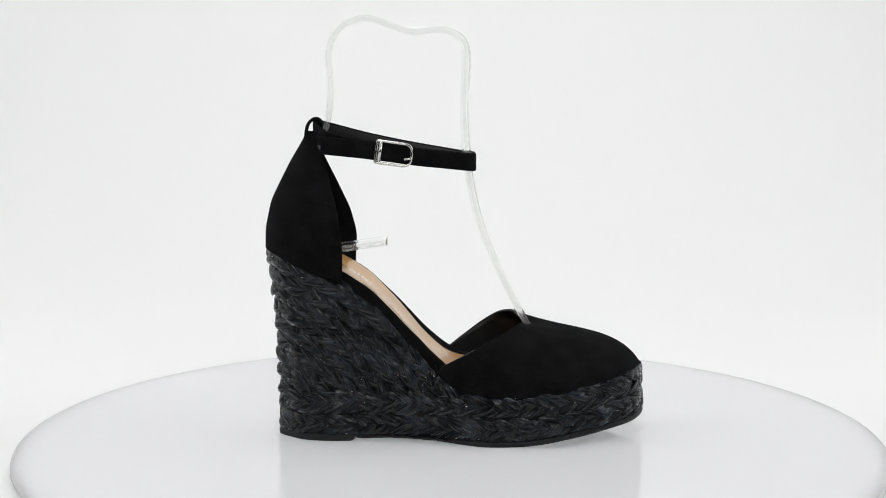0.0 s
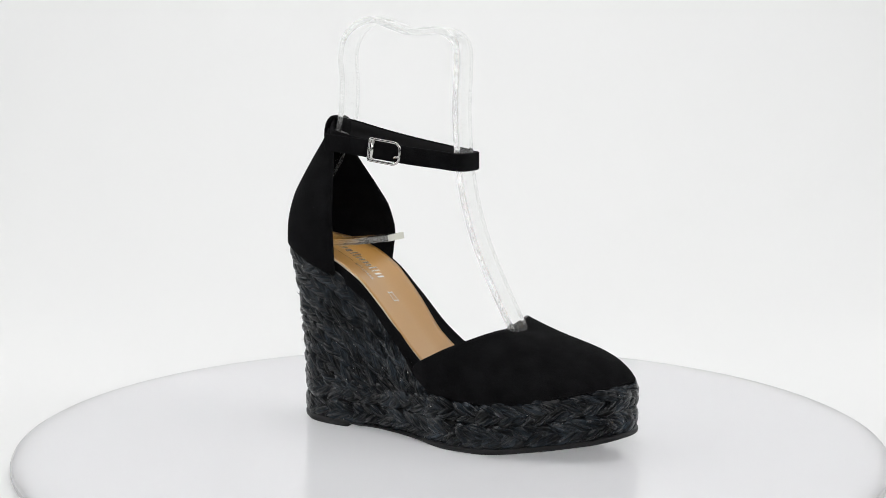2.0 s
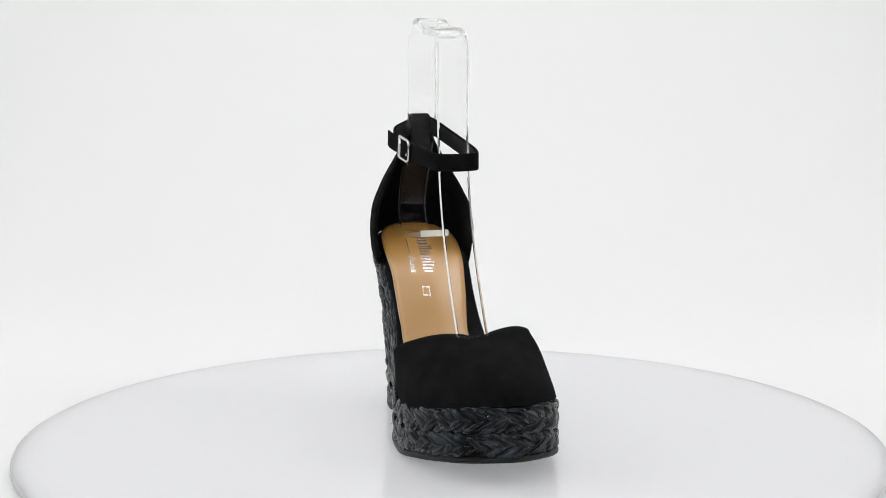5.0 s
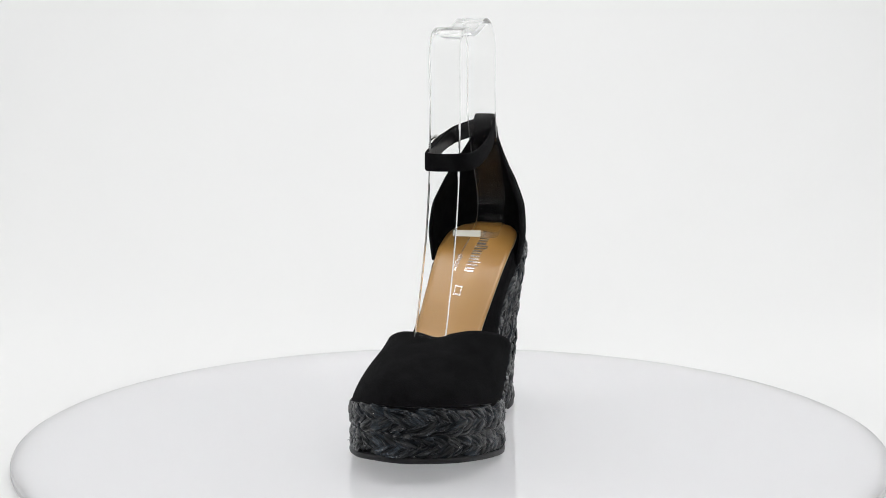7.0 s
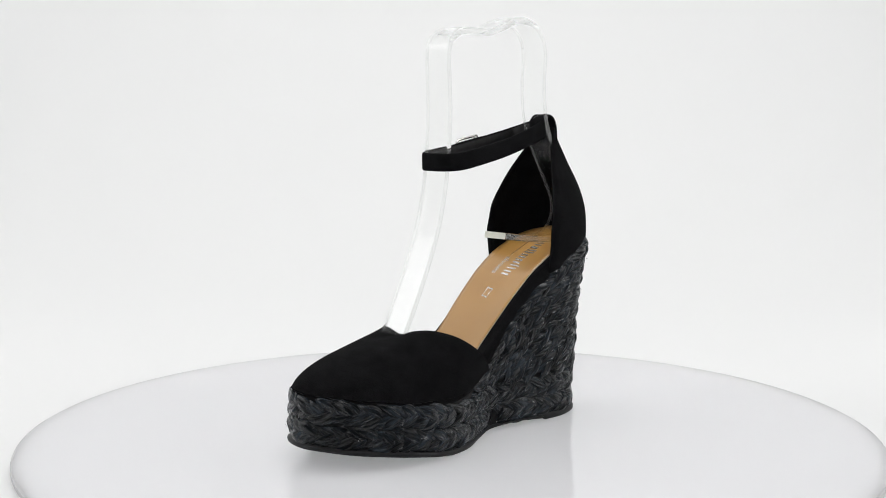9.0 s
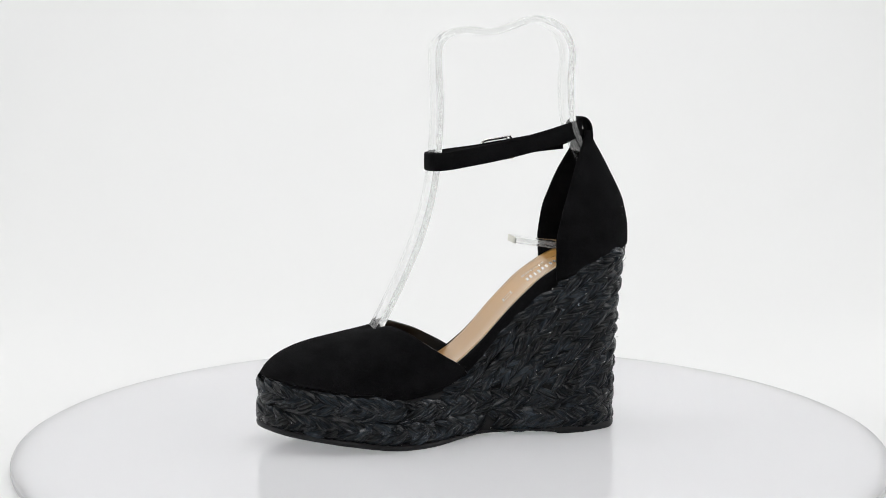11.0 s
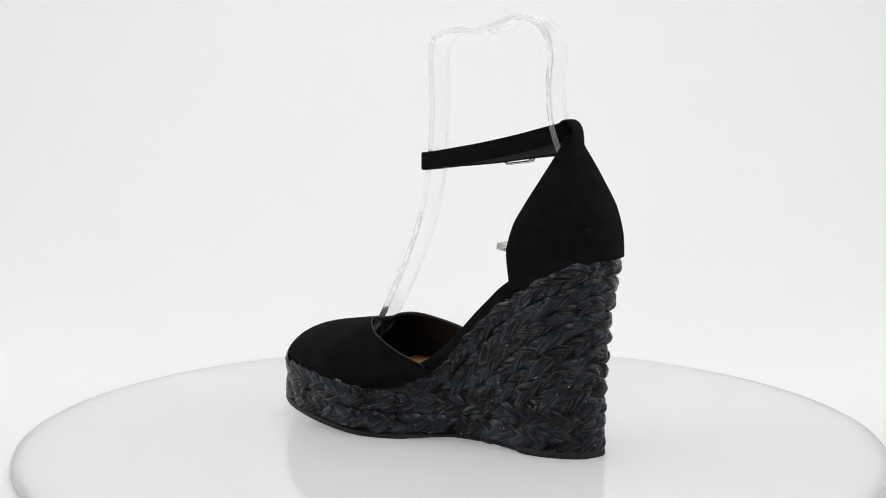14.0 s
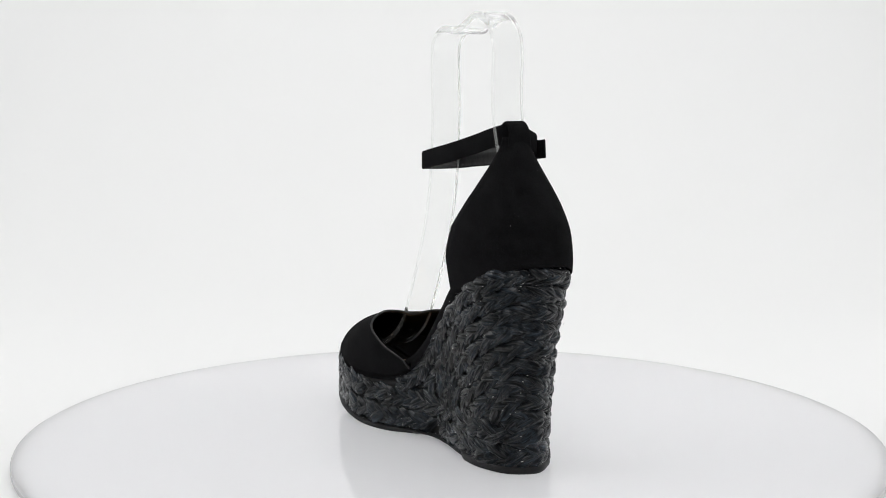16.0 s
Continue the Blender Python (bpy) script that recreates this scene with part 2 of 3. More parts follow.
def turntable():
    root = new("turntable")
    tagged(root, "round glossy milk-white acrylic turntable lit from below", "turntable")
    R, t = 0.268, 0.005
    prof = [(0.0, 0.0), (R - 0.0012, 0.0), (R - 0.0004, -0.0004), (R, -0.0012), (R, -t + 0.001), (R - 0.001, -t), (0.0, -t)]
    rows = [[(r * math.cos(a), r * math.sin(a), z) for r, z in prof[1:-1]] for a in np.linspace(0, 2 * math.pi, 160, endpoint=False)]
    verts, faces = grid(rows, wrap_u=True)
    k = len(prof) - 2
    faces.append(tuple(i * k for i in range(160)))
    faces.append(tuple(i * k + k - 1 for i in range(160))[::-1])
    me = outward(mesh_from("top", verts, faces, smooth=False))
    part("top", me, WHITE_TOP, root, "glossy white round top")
    ring = [[(r * math.cos(a), r * math.sin(a), z) for r, z in ((0.003, -t), (0.012, -t), (0.012, Z0), (0.003, Z0))] for a in np.linspace(0, 2 * math.pi, 32, endpoint=False)]
    verts, faces = grid(ring, wrap_u=True, wrap_v=True)
    part("hub", outward(mesh_from("hub", verts, faces)), RUBBER, root, "dark hub under the top")
    return root


TABLE = turntable()

# ---------------------------------------------------------------- the sandal (mm, toe along +x, outer side at -y)
SHOE = new("wedge_sandal")
tagged(SHOE, "black suede closed-toe wedge sandal, braided raffia sole, on a turntable", "shoe")

# control points round the sole, from the heel along the outer side to the toe and back along the inner side: bottom x, y; top x, y
OUTLINE = [(-107, 2, -114, 1), (-98, -10, -109, -16), (-90, -16, -97, -25.5), (-76, -20, -77, -28.5), (-55, -22, -55, -27.5),
           (-32, -26, -32, -28), (-10, -33, -10, -33), (10, -40, 10, -39), (32, -43.5, 32, -42), (54, -45.5, 54, -45), (76, -42, 76, -42),
           (95, -35, 95, -35), (111, -25, 110, -25), (120, -10, 119, -10), (121.5, 5, 121, 5), (115, 19, 115, 19), (103, 30, 103, 30),
           (88, 37, 88, 37), (70, 42, 70, 42), (48, 43, 48, 43), (26, 38, 26, 38), (4, 28, 4, 31), (-14, 21, -14, 28),
           (-34, 21, -34, 28), (-57, 24, -56, 31), (-77, 25, -78, 33), (-93, 21, -97, 31), (-102, 15, -109, 19)]
Z_TOP = Curve1([(-113, 121), (-101, 117), (-84, 110), (-67, 101.5), (-50, 90.5), (-33, 72.5), (-16, 51.7), (-4, 38.7), (5, 34.7), (19, 32.3), (37, 31.5), (71, 34.8), (91, 39.7), (119, 45)], 3)
Z_BED = Curve1([(-112, 124), (-100, 122), (-85, 116.5), (-66, 107.5), (-50, 97), (-33, 80), (-16, 60.5), (-3, 49), (10, 43), (30, 39), (60, 39), (90, 43), (119, 48)], 3)
Z_SOLE = Curve1([(-110, 2), (-66, 2.1), (-40, 2.7), (0, 2.3), (25, 2.0), (40, 2.5), (50, 3.7), (60, 5.1), (71, 6.9), (82, 8.4), (98, 10.9), (107, 12.1), (121, 14.4)], 3)
IN_TOP = Curve1([(-113, 2.5), (-73, 2.5), (-55, 3), (-36, 5.9), (-19, 9.7), (-5, 9.3), (5, 6.3), (28, 5), (60, 3.8), (100, 1), (119, 0)], 3)
IN_BED = Curve1([(-113, 0), (-90, 1), (-70, 4), (-60, 5), (-22, 6.5), (-5, 6), (10, 4), (119, 0)], 3)


def inner_side(y):
    return np.clip((np.asarray(y) + 6) / 22, 0, 1)


def top_z(x, y):
    """Height of the wedge's top edge, a little higher on the inner side."""
    return Z_TOP(x) + IN_TOP(x) * inner_side(y)


def rim_z(x, y):
    return Z_BED(x) + IN_BED(x) * inner_side(y)


NU = 360
OUT = spline(OUTLINE, NU, closed=True)


def inset(xy, d):
    t = np.roll(xy, -1, 0) - np.roll(xy, 1, 0)
    t /= np.linalg.norm(t, axis=1)[:, None]
    return xy + np.stack([-t[:, 1], t[:, 0]], 1) * np.broadcast_to(d, (len(xy),))[:, None]


BOT, TOP = OUT[:, :2], OUT[:, 2:]
LIFT = 3.3


def wall_point(i, z):
    """Point of the sole's side wall at outline index i (fractional) and height z, with its outward normal."""
    i0 = int(math.floor(i)) % NU
    i1, f = (i0 + 1) % NU, i - math.floor(i)
    b, t = BOT[i0] * (1 - f) + BOT[i1] * f, TOP[i0] * (1 - f) + TOP[i1] * f
    zb, zt = Z_SOLE(b[0]), top_z(t[0], t[1])
    v = min(max((z - zb) / (zt - zb), -0.1), 1.1)
    v = max(v, 0.0) ** 2.3
    p = b * (1 - v) + t * v
    j0, j1 = (i0 - 3) % NU, (i0 + 4) % NU
    d = (BOT[j1] - BOT[j0]) * (1 - v) + (TOP[j1] - TOP[j0]) * v
    n = np.array([d[1], -d[0], 0.0])
    return np.array([p[0], p[1], z]), n / np.linalg.norm(n)


def loops_mesh(loops, cap_top=False, cap_bottom=False):
    verts, faces = grid([[tuple(q / 1000 for q in p) for p in lp] for lp in loops], wrap_v=True)
    k = len(loops[0])
    if cap_bottom:
        faces.append(tuple(range(k))[::-1])
    if cap_top:
        faces.append(tuple(range((len(loops) - 1) * k, len(loops) * k)))
    return verts, faces


def band(xy, z):
    return [(x, y, zz) for (x, y), zz in zip(xy, z)]


def outsole():
    o = inset(BOT, -1.2)
    heel = np.clip((-60 - o[:, 0]) / 4, 0, 1)
    zb = Z_SOLE(o[:, 0]) + (1 - heel) * np.clip((o[:, 0] + 66) / 6, 0, 1) * np.clip((15 - o[:, 0]) / 30, 0, 1) * 2.2
    zt = Z_SOLE(o[:, 0]) + LIFT + heel * 1.0
    loops = [band(inset(o, 1.2), zb), band(inset(o, 0.3), zb + 0.3), band(o, zb + 1.2), band(o, zt - 1.0), band(inset(o, 0.5), zt - 0.2), band(inset(o, 2.5), zt)]
    verts, faces = loops_mesh(loops, True, True)
    return part("outsole", outward(mesh_from("outsole", verts, faces)), RUBBER, SHOE, "thin black rubber outsole")


def wedge():
    loops = []
    for k in range(9):
        v = k / 8
        u = v ** 2.3
        xy = inset(BOT * (1 - u) + TOP * u, 2.2)
        zb, zt = Z_SOLE(BOT[:, 0]) + LIFT - 1, top_z(TOP[:, 0], TOP[:, 1]) - 3
        loops.append(band(xy, zb * (1 - v) + zt * v))
    # the top closes well below the footbed
    ring = inset(TOP, 5)
    for k in (1.0, 0.6, 0.05):
        loops.append([(x, y * k, float(Z_TOP(x)) - 6) for x, y in ring])
    verts, faces = loops_mesh(loops, False, False)
    return part("wedge", outward(mesh_from("wedge", verts, faces)), CORE, SHOE, "black braided raffia wedge and platform")


outsole()
WEDGE = wedge()


class Row:
    """A line on the wall with its frame, sampled every millimetre."""

    def __init__(self, centres, normals, pitch):
        c, n = np.array(centres), np.array(normals)
        s = np.concatenate([[0], np.cumsum(np.linalg.norm(np.diff(c, axis=0), axis=1))])
        self.length = s[-1]
        self.s = np.arange(0, s[-1], 1.0)
        self.c = np.stack([np.interp(self.s, s, c[:, k]) for k in range(3)], 1)
        n = np.stack([np.interp(self.s, s, n[:, k]) for k in range(3)], 1)
        t = np.gradient(self.c, axis=0)
        t /= np.linalg.norm(t, axis=1)[:, None]
        n -= t * (n * t).sum(1)[:, None]
        self.n = n / np.linalg.norm(n, axis=1)[:, None]
        self.l = np.cross(self.n, t)
        self.t = t
        self.pitch = np.interp(self.s, s, pitch)

    def at(self, s, l, h):
        k = min(max(s, 0), len(self.s) - 1.001)
        i, f = int(k), k - int(k)
        c = self.c[i] * (1 - f) + self.c[i + 1] * f + self.t[i] * (s - k)
        return c + self.l[i] * l + self.n[i] * h


def leaf(row, s0, side, rng):
    """One visible turn of a plaited raffia strand: a bundle of folded fibres from the row's edge to beyond its middle."""
    i = int(min(max(s0, 0), len(row.s) - 1))
    pitch = row.pitch[i]
    run = 17.0 * rng.uniform(0.8, 1.3)
    reach = pitch * rng.uniform(0.46, 0.72)
    wide = pitch * 0.31 * rng.uniform(0.7, 1.3)
    lift = rng.uniform(-0.8, 0.75)
    roll = rng.uniform(-0.45, 0.45)
    nf, steps = rng.choice((5, 6, 7)), 11
    bend = rng.uniform(1.2, 1.7)
    cols = 2 * nf + 1
    relief = [(0.11 if q % 2 else -0.09) * rng.uniform(0.1, 2.0) for q in range(cols)]
    ends = [(rng.uniform(0, 0.07), rng.uniform(0.88, 1.06)) for q in range(cols)]
    slide = [rng.uniform(-0.05, 0.05) for q in range(cols)]
    twist = rng.uniform(-0.25, 0.25)
    stray = pitch * rng.uniform(-0.09, 0.09)
    tone = rng.uniform(0, 90)
    verts, faces, uvs = [], [], []
    for k in range(steps):
        for q in range(cols):
            a = -1 + q / nf
            t = ends[q][0] + (ends[q][1] - ends[q][0]) * k / (steps - 1)
            # the path leaves the row's edge along it, then dives under the next turn
            slope = reach * bend * max(t, 0.02) ** (bend - 1)
            norm = math.hypot(run, slope)
            h = float(np.interp(t, [0, 0.1, 0.4, 0.72, 1.06], [-1.1, 0.3, 1.5, 1.0, -1.3])) + lift - 0.95 * a * a + roll * a + relief[q] - 0.45
            w = wide * float(np.interp(t, [0, 0.2, 0.5, 0.85, 1.06], [0.12, 0.66, 1.0, 0.78, 0.12]))
            off = (a + slide[q] + twist * math.sin(3.0 * t)) * w
            s = s0 + run * (t - 0.5) + side * slope / norm * off
            l = stray + side * (pitch * 0.40 - reach * t ** bend) + run / norm * off
            # the plait is full along its middle and sinks at both edges
            h += (0.5 - 1.5 * min(2 * l / pitch, 1.2, key=abs) ** 2) * (0.8 if pitch < 11.5 else 0.2)
            verts.append(tuple(row.at(s, l, h) / 1000))
            uvs.append((s / 1000 + tone, q * 0.37 + tone))
    for k in range(steps - 1):
        for q in range(cols - 1):
            p = k * cols + q
            faces.append((p, p + cols, p + cols + 1, p + 1) if side > 0 else (p, p + 1, p + cols + 1, p + cols))
    return verts, faces, uvs


def braids():
    """Two plaits round the platform, and rows that follow the top edge of the wedge down to them."""
    zb = Z_SOLE(BOT[:, 0]) + LIFT
    zt = top_z(TOP[:, 0], TOP[:, 1])
    band_h = np.minimum(27.0, zt - zb + 0.8)
    rows = []
    # the ends meet on the inner side of the waist
    join = min(range(NU), key=lambda i: abs(TOP[i][0] + 17) + (0 if TOP[i][1] > 0 else 99))
    for k in range(2):
        order = [(join + 4 * k + i) % NU for i in range(0, NU - 1)]
        pts = [wall_point(i, zb[i] + band_h[i] * (k + 0.5) / 2) for i in order]
        rows.append(Row([p for p, _ in pts], [n for _, n in pts], [band_h[i] / 2 * 1.04 for i in order]))
    step = np.linalg.norm(np.roll(TOP, -1, 0) - np.roll(TOP, 1, 0), axis=1)
    slope = (np.roll(zt, -1) - np.roll(zt, 1)) / step
    slope = np.convolve(np.concatenate([slope[-7:], slope, slope[:7]]), np.ones(15) / 15, "valid")
    grow = np.sqrt(1 + slope ** 2)
    pitch = 10.4
    for k in range(10):
        z = zt - (pitch * (k + 0.5) + 0.4) * grow ** (0.8 if k > 1 else 1.0)
        ok = z > zb + band_h - 2.5
        back = [i for i in range(-NU // 2, NU // 2) if ok[i % NU] and TOP[i % NU][0] < 10]
        if len(back) < 12:
            continue
        pts = [wall_point(i % NU, z[i % NU]) for i in back]
        rows.append(Row([p for p, _ in pts], [n for _, n in pts], [pitch * 1.06] * len(pts)))
    rng = random.Random(7)
    made = 0
    rest = ([], [], [])
    for row in rows:
        # the platform plaits butt together at a dark seam
        gap, end = 7.1, 2.9 if row.length > 400 else 2.5
        n = int(row.length / gap)
        for i in range(n + 1):
            for side in (1, -1):
                s0 = (i + (0.0 if side > 0 else 0.5)) * row.length / max(n, 1) + rng.uniform(-1.9, 1.9)
                if s0 < end or s0 > row.length - end:
                    continue
                verts, faces, uvs = leaf(row, s0, side, rng)
                made += 1
                if made <= 300:
                    part("raffia_strand", mesh_from("raffia_strand", verts, faces, uvs), RAFFIA, WEDGE)
                else:
                    k = len(rest[0])
                    rest[0].extend(verts)
                    rest[1].extend(tuple(v + k for v in f) for f in faces)
                    rest[2].extend(uvs)
        # loose fibre ends along the row
        for i in range(int(row.length / 45)):
            s0, l0 = rng.uniform(4, row.length - 4), rng.uniform(-0.5, 0.5) * 10
            ds, dl, out = rng.uniform(-6, 6), rng.uniform(-2, 2), rng.uniform(0.4, 1.5)
            k = len(rest[0])
            for j in range(5):
                t = j / 4
                for q in (-0.16, 0.16):
                    rest[0].append(tuple(row.at(s0 + ds * t, l0 + dl * t + q, 1.6 + out * t * (1.3 - 0.5 * t)) / 1000))
                    rest[2].append((t * 0.01 + i, q))
            rest[1].extend((k + 2 * j, k + 2 * j + 1, k + 2 * j + 3, k + 2 * j + 2) for j in range(4))
    # pale flakes along the rows, painted in for glints on the fibres
    glints = ([], [])
    for row in rows:
        for i in range(int(row.length / 13)):
            s0 = rng.uniform(3, row.length - 3)
            l0 = row.pitch[int(s0) % len(row.pitch)] * rng.choice((rng.uniform(0.3, 0.5), rng.uniform(-0.5, -0.3), rng.uniform(-0.3, 0.3)))
            size, k = rng.choice((0.12, 0.16, 0.2, 0.3)), len(glints[0])
            long, h0 = size * rng.uniform(1.0, 3.0), 1.9 - 1.6 * (2 * l0 / 11) ** 2
            glints[0].extend(tuple(row.at(s0 + a, l0 + b, h0 + c) / 1000) for a, b, c in ((-long, 0, 0), (0, -size, 0.1), (long, 0, 0), (0, size, 0.1), (0, 0, size * 1.4)))
            glints[1].extend(((k, k + 1, k + 4), (k + 1, k + 2, k + 4), (k + 2, k + 3, k + 4), (k + 3, k, k + 4)))
    tagged(part("fibre_tips", mesh_from("fibre_tips", *glints, smooth=False), LINT_GLINT, WEDGE, "pale specks painted in for glints on the raffia"), kind="stuff")
    ob = part("raffia_weave", mesh_from("raffia_weave", *rest), RAFFIA, WEDGE)
    tagged(ob, kind="stuff")


braids()


def edge_y(x, side):
    """The y of the top outline at x on the outer (-1) or inner (+1) side."""
    pts = TOP[TOP[:, 1] * side > -0.5 if side > 0 else TOP[:, 1] < 1.5]
    o = np.argsort(pts[:, 0])
    return np.interp(x, pts[o, 0], pts[o, 1])


def bed_z(x, y):
    a, b = edge_y(x, -1), edge_y(x, 1)
    v = (y - (a + b) / 2) / max((b - a) / 2, 1)
    return float(Z_BED(x)) + 0.9 + 1.2 * v * v * np.clip((-x) / 60, 0, 1) - 0.4 + float(IN_BED(x)) * np.clip(v, 0, 1) ** 1.5


def footbed():
    zt, zi = top_z(TOP[:, 0], TOP[:, 1]), rim_z(TOP[:, 0], TOP[:, 1])
    heel = 4.0 * np.clip((-60 - TOP[:, 0]) / 8, 0, 1)
    loops = [band(inset(TOP, 1.6 + heel), zt - 3), band(inset(TOP, 0.9 + heel), zt + 0.2), band(inset(TOP, 1.4 + heel), zi - 3.0), band(inset(TOP, 2.0 + heel), zi - 1.0), band(inset(TOP, 3.4 + heel), zi)]
    ring = inset(TOP, 3.4 + heel)
    for k in (0.92, 0.75, 0.5, 0.25, 0.03):
        mids = [(edge_y(x, -1) + edge_y(x, 1)) / 2 for x, y in ring]
        loops.append([(x, m + (y - m) * k, bed_z(x, m + (y - m) * k) - 0.9) for (x, y), m in zip(ring, mids)])
    verts, faces = loops_mesh(loops)
    return part("footbed", outward(mesh_from("footbed", verts, faces)), SUEDE, SHOE, "black suede covered footbed edge")


footbed()


def insole():
    rows = []
    rim_out = Curve1([(-110, -18), (-98, -19), (-85, -22.5), (-70, -24.5), (-50, -24.5), (-16, -27), (0, -29), (40, -36)], 3)
    rim_in = Curve1([(-110, 21), (-98, 23), (-85, 26.5), (-70, 27), (-50, 24.5), (-30, 20), (-16, 16), (0, 16), (10, 23), (20, 29), (40, 34)], 3)
    xs = -108.5 + (158) * (1 - np.cos(np.linspace(0, math.pi / 2, 60)))
    for x in xs:
        end = min(1.0, (x + 109.2) / 22.0)
        k = math.sqrt(max(0.0, 1 - (1 - end) ** 2))
        a, b = rim_out(x), rim_in(x)
        m = (a + b) / 2
        h = (b - a) / 2 * max(k, 0.1)
        rows.append([(x / 1000, (m + h * v) / 1000, bed_z(x, m + h * v) / 1000) for v in np.linspace(-1, 1, 15)])
    verts, faces = grid(rows)
    me = mesh_from("insole", verts, faces)
    me.materials.append(TAN)
    me.materials.append(BOARD)
    ob = part("insole", me, None, SHOE, "smooth tan leather insole with silver print and a pale cut edge")
    so = ob.modifiers.new("thickness", "SOLIDIFY")
    so.thickness, so.offset, so.material_offset_rim = 0.0010, -1, 1
    return ob


INSOLE = insole()


def counter():
    """Heel cup of suede, open in front, narrowing upwards to the tab."""
    back = Curve1([(95, -112), (108, -113.5), (120, -113.5), (133, -113.3), (150, -109.6), (173, -98), (188, -89), (196, -86)], 3)
    outer = Curve1([(95, -69), (101, -68), (122, -67.5), (143, -70), (167, -76), (185, -83), (196, -85)], 3)
    inner = Curve1([(95, -60), (107, -59), (126, -58), (141, -62), (168, -74.5), (187, -83.5), (196, -85)], 3)
    wide = Curve1([(95, 31), (108, 33), (123, 34.6), (140, 32.6), (158, 24.4), (175, 14), (186, 8), (196, 6)], 3)

    rows = []
    for v in np.linspace(0, 1, 34):
        row = []
        for a in np.linspace(-90, 90, 49):
            t = math.radians(a)
            w = (1 - math.sin(t)) / 2
            # the bottom edge follows the top of the wedge
            xg = -113 + (1 - math.cos(t)) * (52 if t > 0 else 46)
            z = (float(Z_TOP(xg)) + 0.3 + (2.5 if t > 0 else 0) * math.sin(abs(t))) * (1 - v) + 192 * v
            xf = outer(z) * w + inner(z) * (1 - w)
            h = wide(z)
            x = xf + (back(z) - xf) * math.cos(t) ** 0.72 if math.cos(t) > 1e-6 else xf
            side = h - (3.5 * min(1.0, (1 - v) * 3) if t > 0 else 3.2 - 2.2 * v)
            row.append((x / 1000, (1.5 + 2.6 * v + side * math.copysign(abs(math.sin(t)) ** 0.85, t)) / 1000, z / 1000))
        rows.append(row)
    verts, faces = grid(rows)
    me = mesh_from("heel_counter", verts, faces)
    me.materials.append(SUEDE)
    me.materials.append(LINING)
    ob = part("heel_counter", me, None, SHOE, "tall black suede heel counter")
    so = ob.modifiers.new("thickness", "SOLIDIFY")
    so.thickness, so.offset, so.material_offset = 0.0016, 1, 0
    # folded tab that carries the strap
    path = [(-86.5, 4, 180), (-89, 4, 186), (-89, 4, 193), (-87, 4, 198), (-83, 4, 200.0), (-79.5, 4, 197.6), (-78.5, 4, 193.5), (-80, 4, 187), (-83, 4, 181)]
    path = spline(path, 30)
    verts, faces = ribbon(path, [(0, 1, 0)] * len(path), np.interp(np.linspace(0, 1, 30), [0, 0.4, 0.6, 1], [8, 6.5, 6.5, 7]), 1.0)
    part("tab", outward(mesh_from("tab", verts, faces)), SUEDE, ob, "folded black suede tab")
    return ob


counter()


def vamp():
    """Closed toe with a heart-shaped top line."""
    line = [(-14, -30, 44), (-7, -33.5, 51), (9, -36.5, 60), (25, -29.5, 66.5), (37, -20, 70.8), (43, -9, 71.5), (46, 3, 69.5), (44.5, 13, 72.5), (40.5, 27.5, 74), (29.5, 40.5, 69), (15, 40, 59.5), (2, 32.5, 51), (-3, 29.5, 45)]
    top = spline(line, 73)
    a = min(range(NU), key=lambda i: abs(TOP[i][0] + 14) + (0 if TOP[i][1] < 0 else 99))
    b = min(range(NU), key=lambda i: abs(TOP[i][0] + 3) + (0 if TOP[i][1] > 0 else 99))
    ring = inset(TOP, 1.6)
    foot = spline([(ring[i][0], ring[i][1], float(top_z(*TOP[i])) + 0.2) for i in range(a, b + 1, 3)], 73)
    ridge = Curve1([(-20, 82), (10, 79), (30, 76), (46, 72), (60, 70.5), (72, 68.8), (93, 64.8), (107, 59), (114, 54), (119, 47)], 2)

    def height(x, y):
        o, i = edge_y(x, -1) + 1.6, edge_y(x, 1) - 1.6
        v = min(1.0, abs(y - (o + i) / 2) / max((i - o) / 2, 0.5))
        p = float(np.interp(x, [20, 45, 65, 90, 120], [2.6, 2.1, 1.74, 1.58, 1.65]))
        zt = float(top_z(x, y))
        return zt + (float(ridge(x)) - zt) * (1 - v ** p) ** (1 / p)

    rows = []
    for t, f in zip(top, foot):
        fix = t[2] - height(t[0], t[1])
        row = []
        for q in np.linspace(0, 1, 30):
            r = 1 - (1 - q) ** 2.2
            x, y = t[0] + (f[0] - t[0]) * r, t[1] + (f[1] - t[1]) * r
            z = f[2] if q == 1 else max(height(x, y) + fix * (1 - r), f[2])
            row.append((x / 1000, y / 1000, z / 1000))
        rows.append(row)
    verts, faces = grid(rows)
    me = mesh_from("vamp", verts, faces)
    bm = bmesh.new()
    bm.from_mesh(me)
    inside = [v for v in bm.verts if not v.is_boundary]
    for _ in range(14):
        bmesh.ops.smooth_vert(bm, verts=inside, factor=0.5, use_axis_x=True, use_axis_y=True, use_axis_z=True)
    bm.to_mesh(me)
    bm.free()
    me.polygons.foreach_set("use_smooth", [True] * len(me.polygons))
    me.materials.append(LINING)
    me.materials.append(SUEDE)
    ob = part("vamp", me, None, SHOE, "black suede toe with a heart-shaped top line")
    so = ob.modifiers.new("thickness", "SOLIDIFY")
    so.thickness, so.offset, so.material_offset, so.material_offset_rim = 0.0015, -1, 1, 0
    return ob


vamp()


